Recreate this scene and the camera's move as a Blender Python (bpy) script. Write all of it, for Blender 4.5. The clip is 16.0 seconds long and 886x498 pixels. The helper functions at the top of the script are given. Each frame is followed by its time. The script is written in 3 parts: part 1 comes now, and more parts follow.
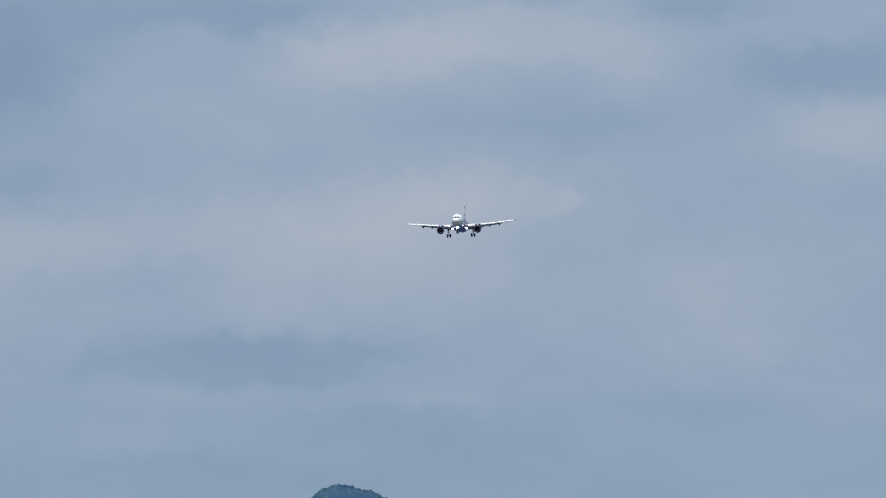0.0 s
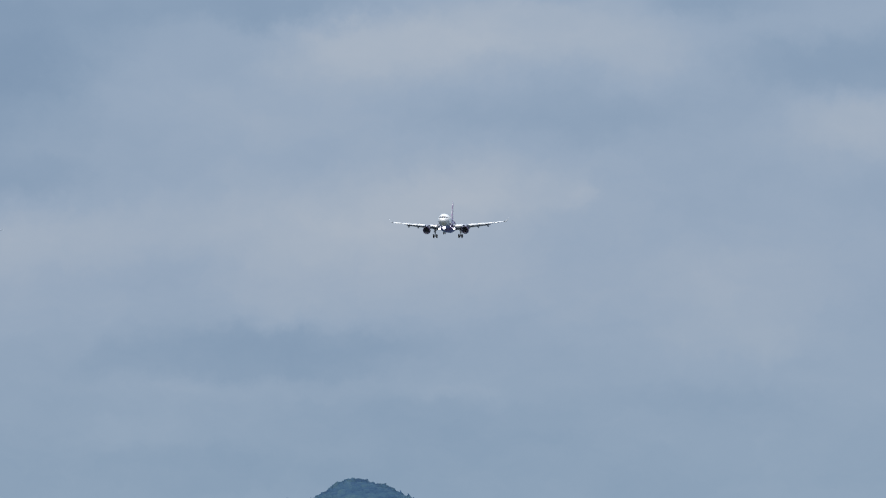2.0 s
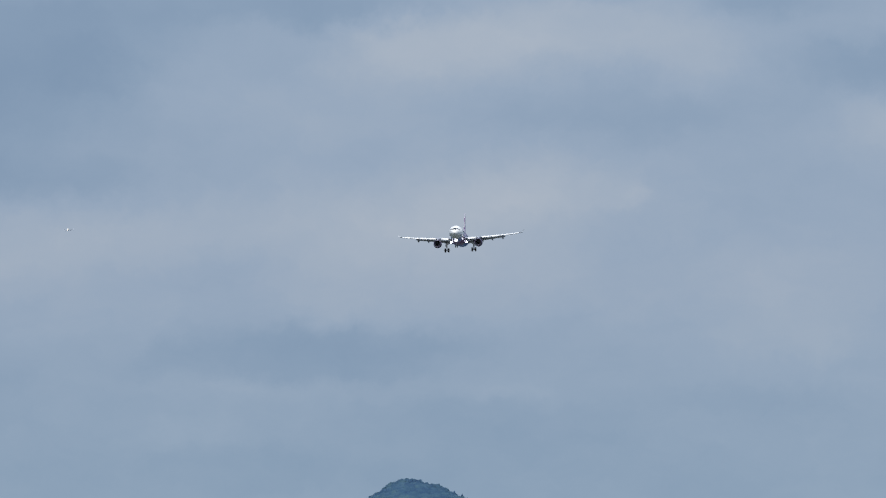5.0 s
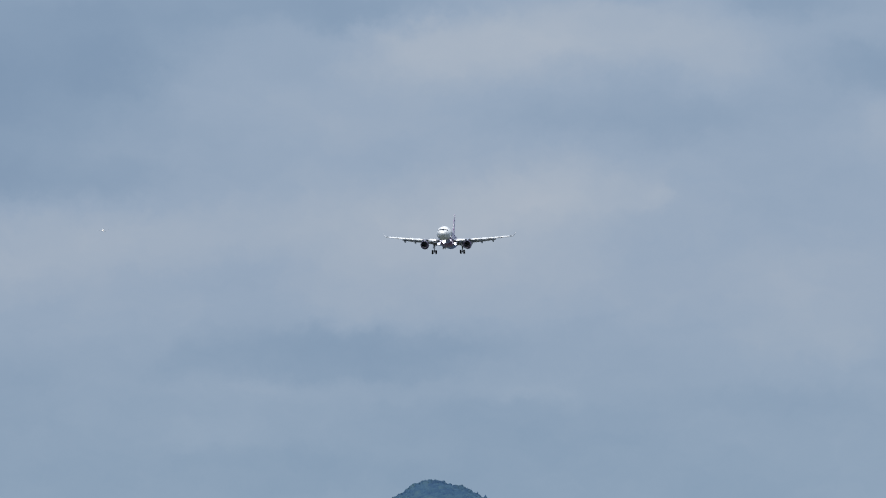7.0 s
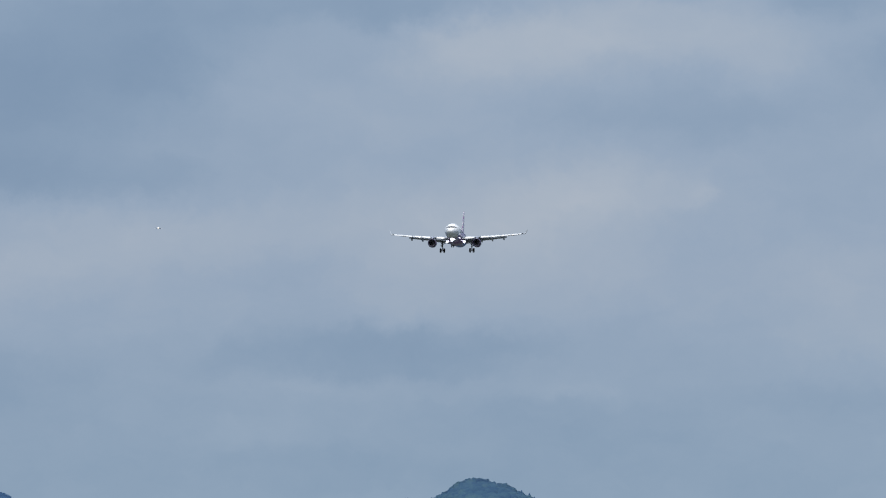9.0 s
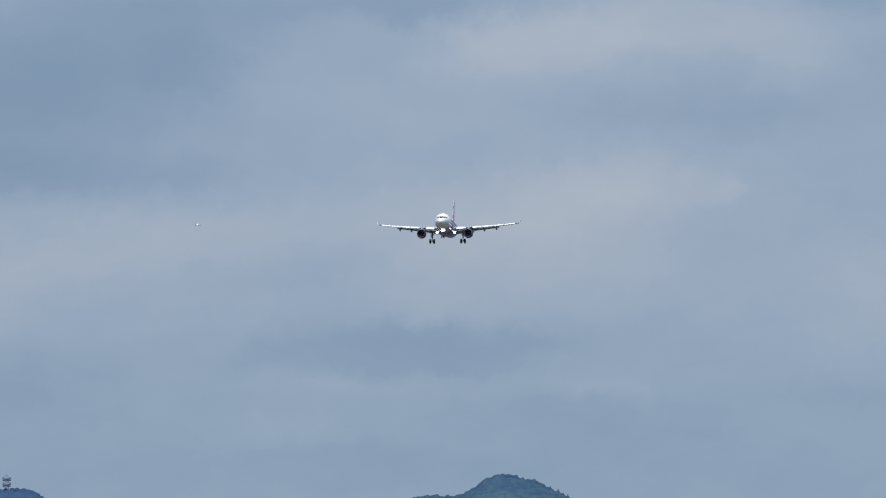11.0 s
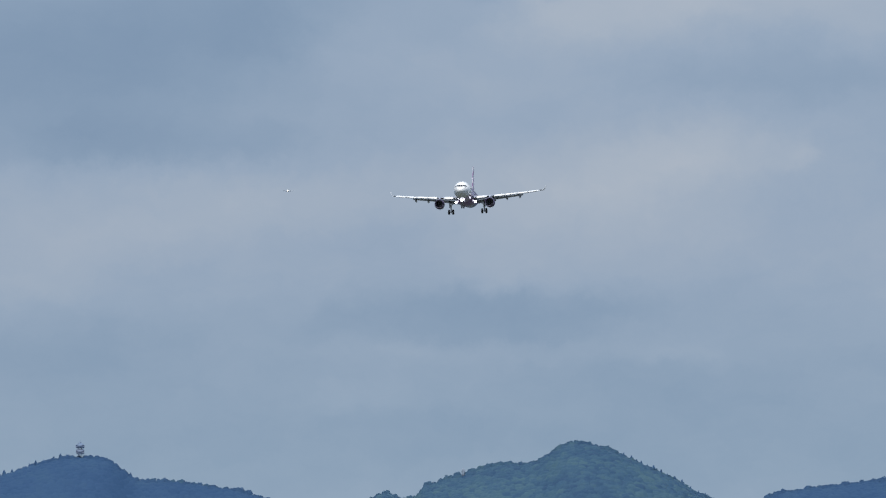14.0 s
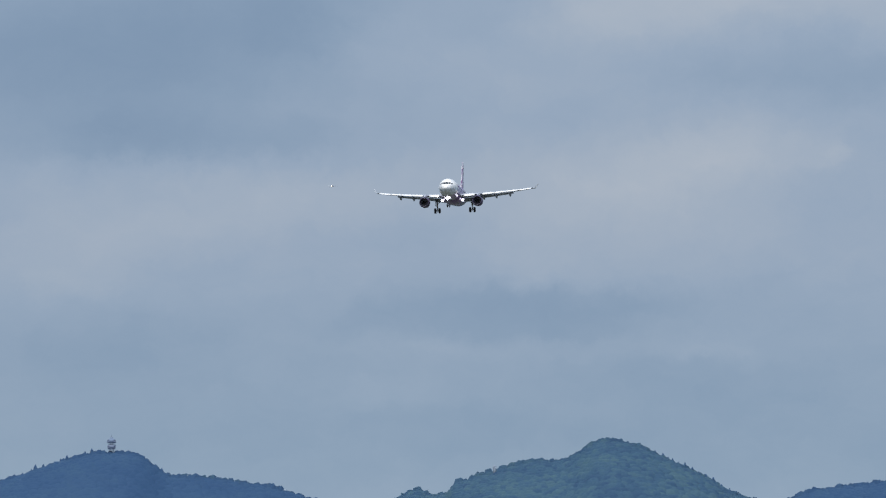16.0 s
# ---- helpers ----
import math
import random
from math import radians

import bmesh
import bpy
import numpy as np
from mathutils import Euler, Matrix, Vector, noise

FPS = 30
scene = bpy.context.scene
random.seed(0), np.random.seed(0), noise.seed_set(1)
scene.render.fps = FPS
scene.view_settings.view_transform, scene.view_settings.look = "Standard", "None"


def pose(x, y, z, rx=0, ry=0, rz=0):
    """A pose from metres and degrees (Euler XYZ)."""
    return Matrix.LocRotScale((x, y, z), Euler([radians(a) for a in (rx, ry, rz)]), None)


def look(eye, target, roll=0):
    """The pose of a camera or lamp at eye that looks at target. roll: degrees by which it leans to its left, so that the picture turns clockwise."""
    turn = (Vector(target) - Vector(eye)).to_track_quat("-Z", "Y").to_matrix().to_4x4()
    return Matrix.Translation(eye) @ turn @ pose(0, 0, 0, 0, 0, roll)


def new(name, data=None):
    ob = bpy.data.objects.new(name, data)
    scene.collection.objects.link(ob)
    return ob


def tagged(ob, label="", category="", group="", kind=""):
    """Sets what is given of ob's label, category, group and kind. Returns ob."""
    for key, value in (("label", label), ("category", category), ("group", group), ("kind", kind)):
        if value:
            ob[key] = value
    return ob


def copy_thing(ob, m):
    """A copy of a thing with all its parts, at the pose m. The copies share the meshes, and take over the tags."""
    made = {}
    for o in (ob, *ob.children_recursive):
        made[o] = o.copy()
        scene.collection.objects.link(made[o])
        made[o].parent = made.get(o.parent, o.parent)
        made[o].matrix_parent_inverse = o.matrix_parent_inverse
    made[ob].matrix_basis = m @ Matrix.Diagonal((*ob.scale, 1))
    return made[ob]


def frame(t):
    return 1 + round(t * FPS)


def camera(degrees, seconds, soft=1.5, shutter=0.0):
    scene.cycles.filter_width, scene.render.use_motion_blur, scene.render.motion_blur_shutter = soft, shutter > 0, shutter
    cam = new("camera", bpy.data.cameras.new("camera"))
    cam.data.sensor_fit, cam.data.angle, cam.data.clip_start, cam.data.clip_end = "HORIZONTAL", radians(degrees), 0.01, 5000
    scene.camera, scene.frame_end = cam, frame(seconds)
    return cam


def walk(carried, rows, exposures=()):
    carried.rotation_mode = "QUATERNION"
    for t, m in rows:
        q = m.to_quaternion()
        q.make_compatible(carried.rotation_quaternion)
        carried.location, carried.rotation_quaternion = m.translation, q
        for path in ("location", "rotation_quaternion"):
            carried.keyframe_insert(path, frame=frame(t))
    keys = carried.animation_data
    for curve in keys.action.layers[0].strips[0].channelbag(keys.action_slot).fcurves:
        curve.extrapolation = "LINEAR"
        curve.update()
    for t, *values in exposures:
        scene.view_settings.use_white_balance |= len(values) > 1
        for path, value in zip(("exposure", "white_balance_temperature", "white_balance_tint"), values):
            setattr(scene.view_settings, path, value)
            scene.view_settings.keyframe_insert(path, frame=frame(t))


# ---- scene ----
# Airliner on final approach, watched through a long lens from beside the runway.
LENS = 4.4
UNIT = 1 / 20408  # one step of bearing or height, in radians
EYE_Z = 1.7
cam = camera(LENS, 16.0, soft=1.2)
# seconds, tilt above the horizon, pan to the left, lean (degrees)
CAM_ROWS = [
    (0, 2.6764, -0.5446, -0.00),
    (0.5, 2.6343, -0.5081, -0.00),
    (1, 2.6372, -0.5166, -0.00),
    (1.5, 2.6512, -0.5222, -0.00),
    (2, 2.6456, -0.4745, -0.00),
    (2.5, 2.6596, -0.4239, -0.00),
    (3, 2.6512, -0.3790, -0.00),
    (3.5, 2.6259, -0.3453, -0.00),
    (4, 2.6343, -0.2723, -0.00),
    (4.2, 2.6442, -0.2330, -0.00),
    (6.3, 2.6484, -0.1825, -0.00),
    (6.5, 2.6386, -0.1404, -0.00),
    (7, 2.6526, -0.0926, -0.00),
    (7.5, 2.6245, -0.0646, -0.00),
    (8, 2.6161, -0.0084, -0.00),
    (8.5, 2.6386, 0.0702, -0.00),
    (9, 2.6442, 0.1263, -0.00),
    (9.2, 2.6498, 0.1376, -0.05),
    (11.3, 2.6245, 0.2751, -0.20),
    (11.5, 2.6301, 0.2948, -0.20),
    (12, 2.6470, 0.3285, -0.24),
    (12.5, 2.5993, 0.4099, -0.16),
    (13, 2.5431, 0.5081, -0.20),
    (13.5, 2.5067, 0.5896, -0.20),
    (14, 2.4617, 0.6289, -0.27),
    (14.5, 2.4567, 0.6962, -0.24),
    (15, 2.4617, 0.7804, -0.00),
    (15.5, 2.4505, 0.7889, -0.00),
    (16, 2.4449, 0.7889, -0.03),
]
walk(cam, [(t, pose(0, 0, EYE_Z, 90 + tilt, 0, pan) @ Matrix.Rotation(radians(lean), 4, "Z")) for t, tilt, pan, lean in CAM_ROWS])

# ---- light ----
SUN_ELEV, SUN_AZ = radians(61), radians(192)
SKY = 1.0


def nd(tree, kind, **kw):
    n = tree.nodes.new(kind)
    for k, v in kw.items():
        if k == "op":
            n.operation = v
        elif k == "blend":
            n.blend_type = v
    return n


def put(tree, socket, value):
    if isinstance(value, bpy.types.NodeSocket):
        tree.links.new(value, socket)
    else:
        socket.default_value = value


def fmath(tree, op, a, b=0.0, c=0.0):
    n = nd(tree, "ShaderNodeMath", op=op)
    put(tree, n.inputs[0], a), put(tree, n.inputs[1], b), put(tree, n.inputs[2], c)
    return n.outputs[0]


def vmath(tree, op, a, b=(0, 0, 0)):
    n = nd(tree, "ShaderNodeVectorMath", op=op)
    put(tree, n.inputs[0], a), put(tree, n.inputs[1], b)
    return n.outputs["Value"] if op in ("DOT_PRODUCT", "LENGTH") else n.outputs[0]


def fnoise(tree, vec, scale, detail=3.0, rough=0.55, colour=False):
    n = nd(tree, "ShaderNodeTexNoise")
    put(tree, n.inputs["Vector"], vec)
    n.inputs["Scale"].default_value, n.inputs["Detail"].default_value = scale, detail
    n.inputs["Roughness"].default_value = rough
    return n.outputs["Color" if colour else "Fac"]


def ramp(tree, fac, stops):
    n = nd(tree, "ShaderNodeValToRGB")
    put(tree, n.inputs[0], fac)
    el = n.color_ramp.elements
    while len(el) < len(stops):
        el.new(0.5)
    for e, (p, c) in zip(el, stops):
        e.position, e.color = p, (*c, 1)
    return n.outputs[0]


def mix(tree, fac, a, b, blend="MIX"):
    n = nd(tree, "ShaderNodeMix")
    n.data_type, n.blend_type = "RGBA", blend
    put(tree, n.inputs[0], fac), put(tree, n.inputs[6], a), put(tree, n.inputs[7], b)
    return n.outputs[2]


# soft cloud masses of the layer over the hills: bearing, height, half widths (units of 100 steps), tone
CLOUDS = [
    # the dark upper layer, and the gaps in it
    (-9.6, 12.1, 2.6, 1.0, -0.60), (-8.0, 12.2, 4.0, 1.7, -0.55), (-6.6, 12.9, 2.2, 0.9, -0.40), (-3.6, 13.8, 3.4, 0.42, -0.55), (-5.7, 12.8, 0.8, 0.7, -0.35),
    (-1.0, 13.75, 1.4, 0.28, -0.35), (3.4, 14.1, 1.0, 0.22, -0.45), (6.6, 13.9, 1.3, 0.35, -0.60), (8.9, 12.75, 2.0, 0.50, -0.75),
    # the bright upper bank with its billowed top edge
    (0.9, 12.95, 1.7, 0.55, 0.50), (-0.4, 12.75, 0.9, 0.62, 0.35), (3.0, 13.35, 2.3, 0.62, 0.60), (5.2, 13.0, 1.2, 0.45, 0.25),
    (-2.9, 11.9, 2.1, 0.60, 0.18),
    # the shaded base below it
    (4.2, 11.75, 2.8, 0.45, -0.38), (-8.2, 10.65, 2.0, 0.42, -0.70), (-5.4, 10.75, 0.8, 0.30, -0.25),
    # the bright middle bank, with a puff at its end
    (0.6, 9.9, 2.9, 0.95, 0.42), (0.4, 10.1, 1.9, 0.62, 0.30), (2.3, 10.55, 1.0, 0.62, 0.42), (3.6, 10.35, 0.75, 0.34, 0.30), (4.15, 10.3, 0.26, 0.24, 0.28),
    (-1.8, 9.7, 1.4, 0.50, 0.22), (8.9, 11.65, 1.2, 0.58, 0.55), (-4.9, 9.75, 1.5, 0.60, 0.40), (-7.6, 9.4, 2.2, 0.80, 0.42),
    (-9.8, 8.6, 1.6, 0.9, 0.32), (-8.8, 6.9, 2.3, 0.8, -0.38), (7.1, 8.4, 1.3, 0.95, 0.32), (1.4, 8.9, 4.0, 0.70, 0.22),
    # the thin blue streak, and the paler and darker bars under it
    (-1.9, 7.48, 3.1, 0.48, -0.54), (-0.6, 7.75, 2.2, 0.28, -0.32), (-0.6, 6.92, 2.8, 0.16, 0.22), (-3.7, 6.15, 1.0, 0.34, 0.30),
    (-3.6, 6.9, 0.9, 0.28, 0.16), (1.6, 6.4, 1.8, 0.38, -0.24), (5.6, 6.75, 1.5, 0.22, -0.22), (-0.5, 5.2, 11.0, 0.75, -0.25), (1.5, 6.2, 10.0, 0.9, -0.22)]


def make_world():
    world = bpy.data.worlds.new("sky")
    scene.world = world
    world.use_nodes = True
    t = world.node_tree
    t.nodes.clear()
    sky = nd(t, "ShaderNodeTexSky")
    sky.sky_type, sky.sun_disc = "NISHITA", False
    sky.sun_elevation, sky.sun_rotation = SUN_ELEV, SUN_AZ
    sky.air_density, sky.dust_density = 1.0, 2.0
    way = nd(t, "ShaderNodeTexCoord").outputs["Generated"]
    sep = nd(t, "ShaderNodeSeparateXYZ")
    put(t, sep.inputs[0], way)
    ahead = fmath(t, "MAXIMUM", sep.outputs[1], 0.01)
    k = 0.01 / UNIT
    u = fmath(t, "MULTIPLY", fmath(t, "DIVIDE", sep.outputs[0], ahead), k)
    v = fmath(t, "MULTIPLY", fmath(t, "DIVIDE", sep.outputs[2], ahead), k)
    com = nd(t, "ShaderNodeCombineXYZ")
    put(t, com.inputs[0], u), put(t, com.inputs[1], v)
    flat = com.outputs[0]
    # ragged outlines: the masses are pushed about by noise at two scales
    warp = vmath(t, "SUBTRACT", fnoise(t, flat, 0.9, 8.0, 0.66, True), (0.5, 0.5, 0.5))
    p = vmath(t, "ADD", flat, vmath(t, "MULTIPLY", warp, (1.7, 1.0, 0.0)))
    tone = None
    for cu, cv, wu, wv, amp in CLOUDS:
        q = vmath(t, "MULTIPLY", vmath(t, "SUBTRACT", p, (cu, cv, 0)), (1 / wu, 1 / wv, 0))
        far_out = fmath(t, "POWER", vmath(t, "DOT_PRODUCT", q, q), 1.35)
        g = fmath(t, "POWER", 2.718, fmath(t, "MULTIPLY", far_out, -0.75))
        tone = fmath(t, "MULTIPLY_ADD", g, amp, 0.0 if tone is None else tone)
    wisps = fnoise(t, vmath(t, "MULTIPLY", p, (0.55, 1.0, 1.0)), 0.8, 9.0, 0.6)
    # beyond the masses over the hills the layer goes on in large soft patches
    near = fmath(t, "POWER", 2.718, fmath(t, "MULTIPLY", vmath(t, "DOT_PRODUCT", flat, flat), -0.0012))
    wide = fnoise(t, way, 4.0, 5.0, 0.55)
    wisps = fmath(t, "ADD", fmath(t, "MULTIPLY", wisps, near), fmath(t, "MULTIPLY", wide, fmath(t, "SUBTRACT", 1.0, near)))
    tone = fmath(t, "MULTIPLY_ADD", fmath(t, "SUBTRACT", wisps, 0.5), 1.15, tone)
    tone = fmath(t, "MULTIPLY_ADD", tone, 0.36, 0.49)
    cloud = ramp(t, tone, [(0.0, (0.203, 0.294, 0.430)), (0.25, (0.243, 0.335, 0.468)),
                           (0.5, (0.301, 0.386, 0.512)), (0.8, (0.392, 0.454, 0.547)), (1.0, (0.46, 0.50, 0.572))])
    # the layer turns a little cooler down towards the horizon
    low = fmath(t, "MINIMUM", fmath(t, "MAXIMUM", fmath(t, "MULTIPLY_ADD", v, -0.25, 2.2), 0.0), 1.0)
    cloud = mix(t, low, cloud, mix(t, 1.0, cloud, (0.962, 1.004, 1.0, 1), "MULTIPLY"))
    lit = nd(t, "ShaderNodeMath", op="MULTIPLY_ADD")
    put(t, lit.inputs[0], fmath(t, "MAXIMUM", sep.outputs[2], 0.0)), put(t, lit.inputs[1], 0.55), put(t, lit.inputs[2], 1.0)
    cloud = mix(t, 1.0, cloud, lit.outputs[0], "MULTIPLY")
    blue = mix(t, 1.0, sky.outputs[0], (0.07, 0.07, 0.07, 1), "MULTIPLY")
    bg = nd(t, "ShaderNodeBackground")
    put(t, bg.inputs[0], mix(t, 0.93, blue, cloud))
    bg.inputs[1].default_value = SKY
    out = nd(t, "ShaderNodeOutputWorld")
    t.links.new(bg.outputs[0], out.inputs[0])


make_world()
sun = new("sun", bpy.data.lights.new("sun", "SUN"))
sun.data.energy, sun.data.angle, sun.data.color = 4.2, radians(1.5), (1.0, 0.96, 0.90)
sun.matrix_world = look((0, 0, 0), (-math.sin(SUN_AZ) * math.cos(SUN_ELEV), -math.cos(SUN_AZ) * math.cos(SUN_ELEV), -math.sin(SUN_ELEV)))


# ---- materials ----
def material(name, rough=0.5, metal=0.0):
    m = bpy.data.materials.new(name)
    m.use_nodes = True
    t = m.node_tree
    b = t.nodes["Principled BSDF"]
    b.inputs["Roughness"].default_value, b.inputs["Metallic"].default_value = rough, metal
    return m, t, b


def worn(name, colour, rough=0.5, metal=0.0, scale=1.5, spread=0.12, bump=0.0):
    """A surface of one colour with stains at a large scale and grain at a small one."""
    m, t, b = material(name, rough, metal)
    where = nd(t, "ShaderNodeTexCoord").outputs["Object"]
    n = fmath(t, "MULTIPLY_ADD", fnoise(t, where, scale, 4.0), 0.7, fmath(t, "MULTIPLY", fnoise(t, where, scale * 9, 2.0), 0.3))
    lo, hi = [c * (1 - spread) for c in colour], [min(1, c * (1 + spread)) for c in colour]
    put(t, b.inputs["Base Color"], ramp(t, n, [(0.3, lo), (0.7, hi)]))
    put(t, b.inputs["Roughness"], fmath(t, "MULTIPLY_ADD", n, 0.2, rough - 0.1))
    if bump:
        bn = nd(t, "ShaderNodeBump")
        bn.inputs["Strength"].default_value, bn.inputs["Distance"].default_value = bump, 0.05
        put(t, bn.inputs["Height"], n)
        t.links.new(bn.outputs[0], b.inputs["Normal"])
    return m


def livery():
    """White nose paint that gives way to magenta and purple along a slanted line aft."""
    m, t, b = material("livery_paint", 0.3)
    where = nd(t, "ShaderNodeTexCoord").outputs["Object"]
    sep = nd(t, "ShaderNodeSeparateXYZ")
    put(t, sep.inputs[0], where)
    line = fmath(t, "MULTIPLY_ADD", sep.outputs[2], -1.9, sep.outputs[1])
    stain = fnoise(t, where, 0.8, 5.0)
    white = ramp(t, stain, [(0.3, (0.74, 0.75, 0.77)), (0.7, (0.84, 0.84, 0.84))])
    pink = ramp(t, fmath(t, "MULTIPLY", line, 0.03), [(0.2, (0.36, 0.22, 0.42)), (0.42, (0.19, 0.08, 0.27)), (0.7, (0.085, 0.03, 0.15))])
    edge = fmath(t, "LESS_THAN", line, 7.0)
    put(t, b.inputs["Base Color"], mix(t, edge, pink, white))
    b.inputs["Coat Weight"].default_value = 0.4
    return m


def fin_paint():
    """Magenta fin with pale slanted patches of the airline's pattern."""
    m, t, b = material("fin_paint", 0.3)
    where = nd(t, "ShaderNodeTexCoord").outputs["Object"]
    sep = nd(t, "ShaderNodeSeparateXYZ")
    put(t, sep.inputs[0], where)
    slant = fmath(t, "MULTIPLY_ADD", sep.outputs[1], -0.55, sep.outputs[2])
    band = fmath(t, "PINGPONG", fmath(t, "MULTIPLY_ADD", fnoise(t, where, 0.5, 3.0), 2.2, slant), 0.75)
    pale = fmath(t, "GREATER_THAN", band, 0.36)
    dull = ramp(t, fnoise(t, where, 0.9, 4.0), [(0.3, (0.24, 0.10, 0.26)), (0.7, (0.34, 0.15, 0.34))])
    put(t, b.inputs["Base Color"], mix(t, pale, dull, (0.66, 0.60, 0.68, 1)))
    return m


def leafy(name, dark, mid, light, scale):
    """Leaves: each crown has a tone of its own, with drifts of kinds over the slope and fine leaf grain."""
    m, t, b = material(name, 0.75)
    where = nd(t, "ShaderNodeTexCoord").outputs["Object"]
    own = nd(t, "ShaderNodeAttribute")
    own.attribute_name = "crown_tone"
    stand = fnoise(t, where, scale, 4.0, 0.6)
    leaf = fnoise(t, where, 2.2, 2.0)
    bough = fnoise(t, where, 0.55, 3.0, 0.6)
    n = fmath(t, "MULTIPLY_ADD", own.outputs["Fac"], 0.24, fmath(t, "MULTIPLY", stand, 0.55))
    n = fmath(t, "MULTIPLY_ADD", bough, 0.32, n)
    n = fmath(t, "MULTIPLY_ADD", fmath(t, "SUBTRACT", leaf, 0.5), 0.32, n)
    put(t, b.inputs["Base Color"], ramp(t, n, [(0.38, dark), (0.55, mid), (0.76, light)]))
    b.inputs["Specular IOR Level"].default_value = 0.2
    return m


def glow(name, colour, power):
    m, t, b = material(name, 0.2)
    b.inputs["Base Color"].default_value = (0.9, 0.9, 0.9, 1)
    b.inputs["Emission Color"].default_value = (*colour, 1)
    b.inputs["Emission Strength"].default_value = power
    return m


LIVERY, FIN = livery(), fin_paint()
WHITE = worn("white_aircraft_paint", (0.80, 0.81, 0.82), 0.35, 0.0, 1.2, 0.05)
GREY = worn("grey_wing_paint", (0.30, 0.33, 0.40), 0.45, 0.0, 0.8, 0.15)
SLAT = worn("bright_slat_skin", (0.82, 0.83, 0.84), 0.32, 0.1, 2.0, 0.06)
PALE = worn("pale_grey_winglet_paint", (0.62, 0.64, 0.68), 0.4, 0.0, 2.0, 0.08)
METAL = worn("purple_intake_lip", (0.085, 0.075, 0.125), 0.4, 0.3, 2.0, 0.1)
NACELLE = worn("nacelle_paint", (0.055, 0.035, 0.11), 0.4, 0.0, 1.4, 0.15)
DARK = worn("dark_intake_lining", (0.03, 0.03, 0.035), 0.6, 0.2, 2.0, 0.2)
BLADE = worn("titanium_blade", (0.10, 0.10, 0.11), 0.4, 0.7, 3.0, 0.2)
STEEL = worn("gear_leg_paint", (0.30, 0.31, 0.33), 0.45, 0.2, 3.0, 0.2)
TYRE = worn("tyre_rubber", (0.025, 0.025, 0.028), 0.85, 0.0, 4.0, 0.25, 0.2)
GLASS, _t, _b = material("cockpit_glass", 0.06)
_b.inputs["Base Color"].default_value, _b.inputs["Specular IOR Level"].default_value = (0.015, 0.017, 0.02, 1), 0.8
LAMP = glow("landing_lamp_beam", (0.86, 0.88, 1.0), 5.0)
FARLAMP = glow("distant_lamp_beam", (1.0, 0.86, 0.62), 1.5)
# Distance haze is put into these leaf colours as blue, deepest in FARWOOD.
NEARWOOD = leafy("hazed_wood_leaves", (0.017, 0.047, 0.101), (0.026, 0.066, 0.117), (0.043, 0.090, 0.122), 0.045)
FARWOOD = leafy("bluer_hazed_wood_leaves", (0.017, 0.050, 0.117), (0.021, 0.057, 0.127), (0.026, 0.065, 0.130), 0.05)
# Hazy sky tone is put into this colour.
PALE_LUMP = worn("sky_pale_lump", (0.20, 0.25, 0.32), 0.9, 0.0, 1.2, 0.25, 0.4)
BARK = worn("bark", (0.06, 0.07, 0.09), 0.9, 0.0, 3.0, 0.3, 0.4)
TURF = worn("airfield_turf", (0.050, 0.058, 0.048), 0.9, 0.0, 0.03, 0.3, 0.3)
# Both paints are drawn towards the sky's blue: distance haze put into the mast.
MAST = worn("hazed_mast_paint", (0.125, 0.175, 0.265), 0.85, 0.0, 2.0, 0.2)
DISH = worn("hazed_pale_shell", (0.15, 0.195, 0.285), 0.85, 0.0, 2.0, 0.15)
# Close to the sky's tone: haze over the far aircraft is in this colour.
FARSKIN = worn("hazed_far_aircraft_paint", (0.50, 0.53, 0.58), 0.4, 0.0, 2.0, 0.08)


# ---- mesh helpers ----
def part(name, bm, mat, parent=None, label="", smooth=True):
    me = bpy.data.meshes.new(name)
    bmesh.ops.recalc_face_normals(bm, faces=bm.faces)
    bm.to_mesh(me)
    bm.free()
    me.materials.append(mat)
    if smooth:
        me.shade_smooth()
    ob = new(name, me)
    ob.parent = parent
    return tagged(ob, label)


def again(ob, parent, m):
    """The same mesh once more, as an object of its own under parent."""
    o = new(ob.name.split(".")[0], ob.data)
    o.parent, o.matrix_basis = parent, m
    if "label" in ob:
        tagged(o, ob["label"])
    return o


def loft(rings, closed=True, caps=True, bm=None):
    bm = bm or bmesh.new()
    rows = [[bm.verts.new(p) for p in ring] for ring in rings]
    n = len(rows[0])
    for a, b in zip(rows, rows[1:]):
        for i in range(n if closed else n - 1):
            j = (i + 1) % n
            bm.faces.new((a[i], a[j], b[j], b[i]))
    if caps:
        bm.faces.new(rows[0]), bm.faces.new(rows[-1][::-1])
    return bm


def circle(y, r, x=0.0, z=0.0, n=32, tall=1.0):
    return [(x + r * math.cos(2 * math.pi * i / n), y, z + tall * r * math.sin(2 * math.pi * i / n)) for i in range(n)]


def rod(a, b, r, r2=None, n=10, bm=None):
    """A round bar from a to b, tapered to r2."""
    a, b = Vector(a), Vector(b)
    q = (b - a).to_track_quat("Z", "Y")
    ring = lambda c, s: [tuple(c + q @ Vector((s * math.cos(2 * math.pi * i / n), s * math.sin(2 * math.pi * i / n), 0))) for i in range(n)]
    return loft([ring(a, r), ring(b, r if r2 is None else r2)], bm=bm)


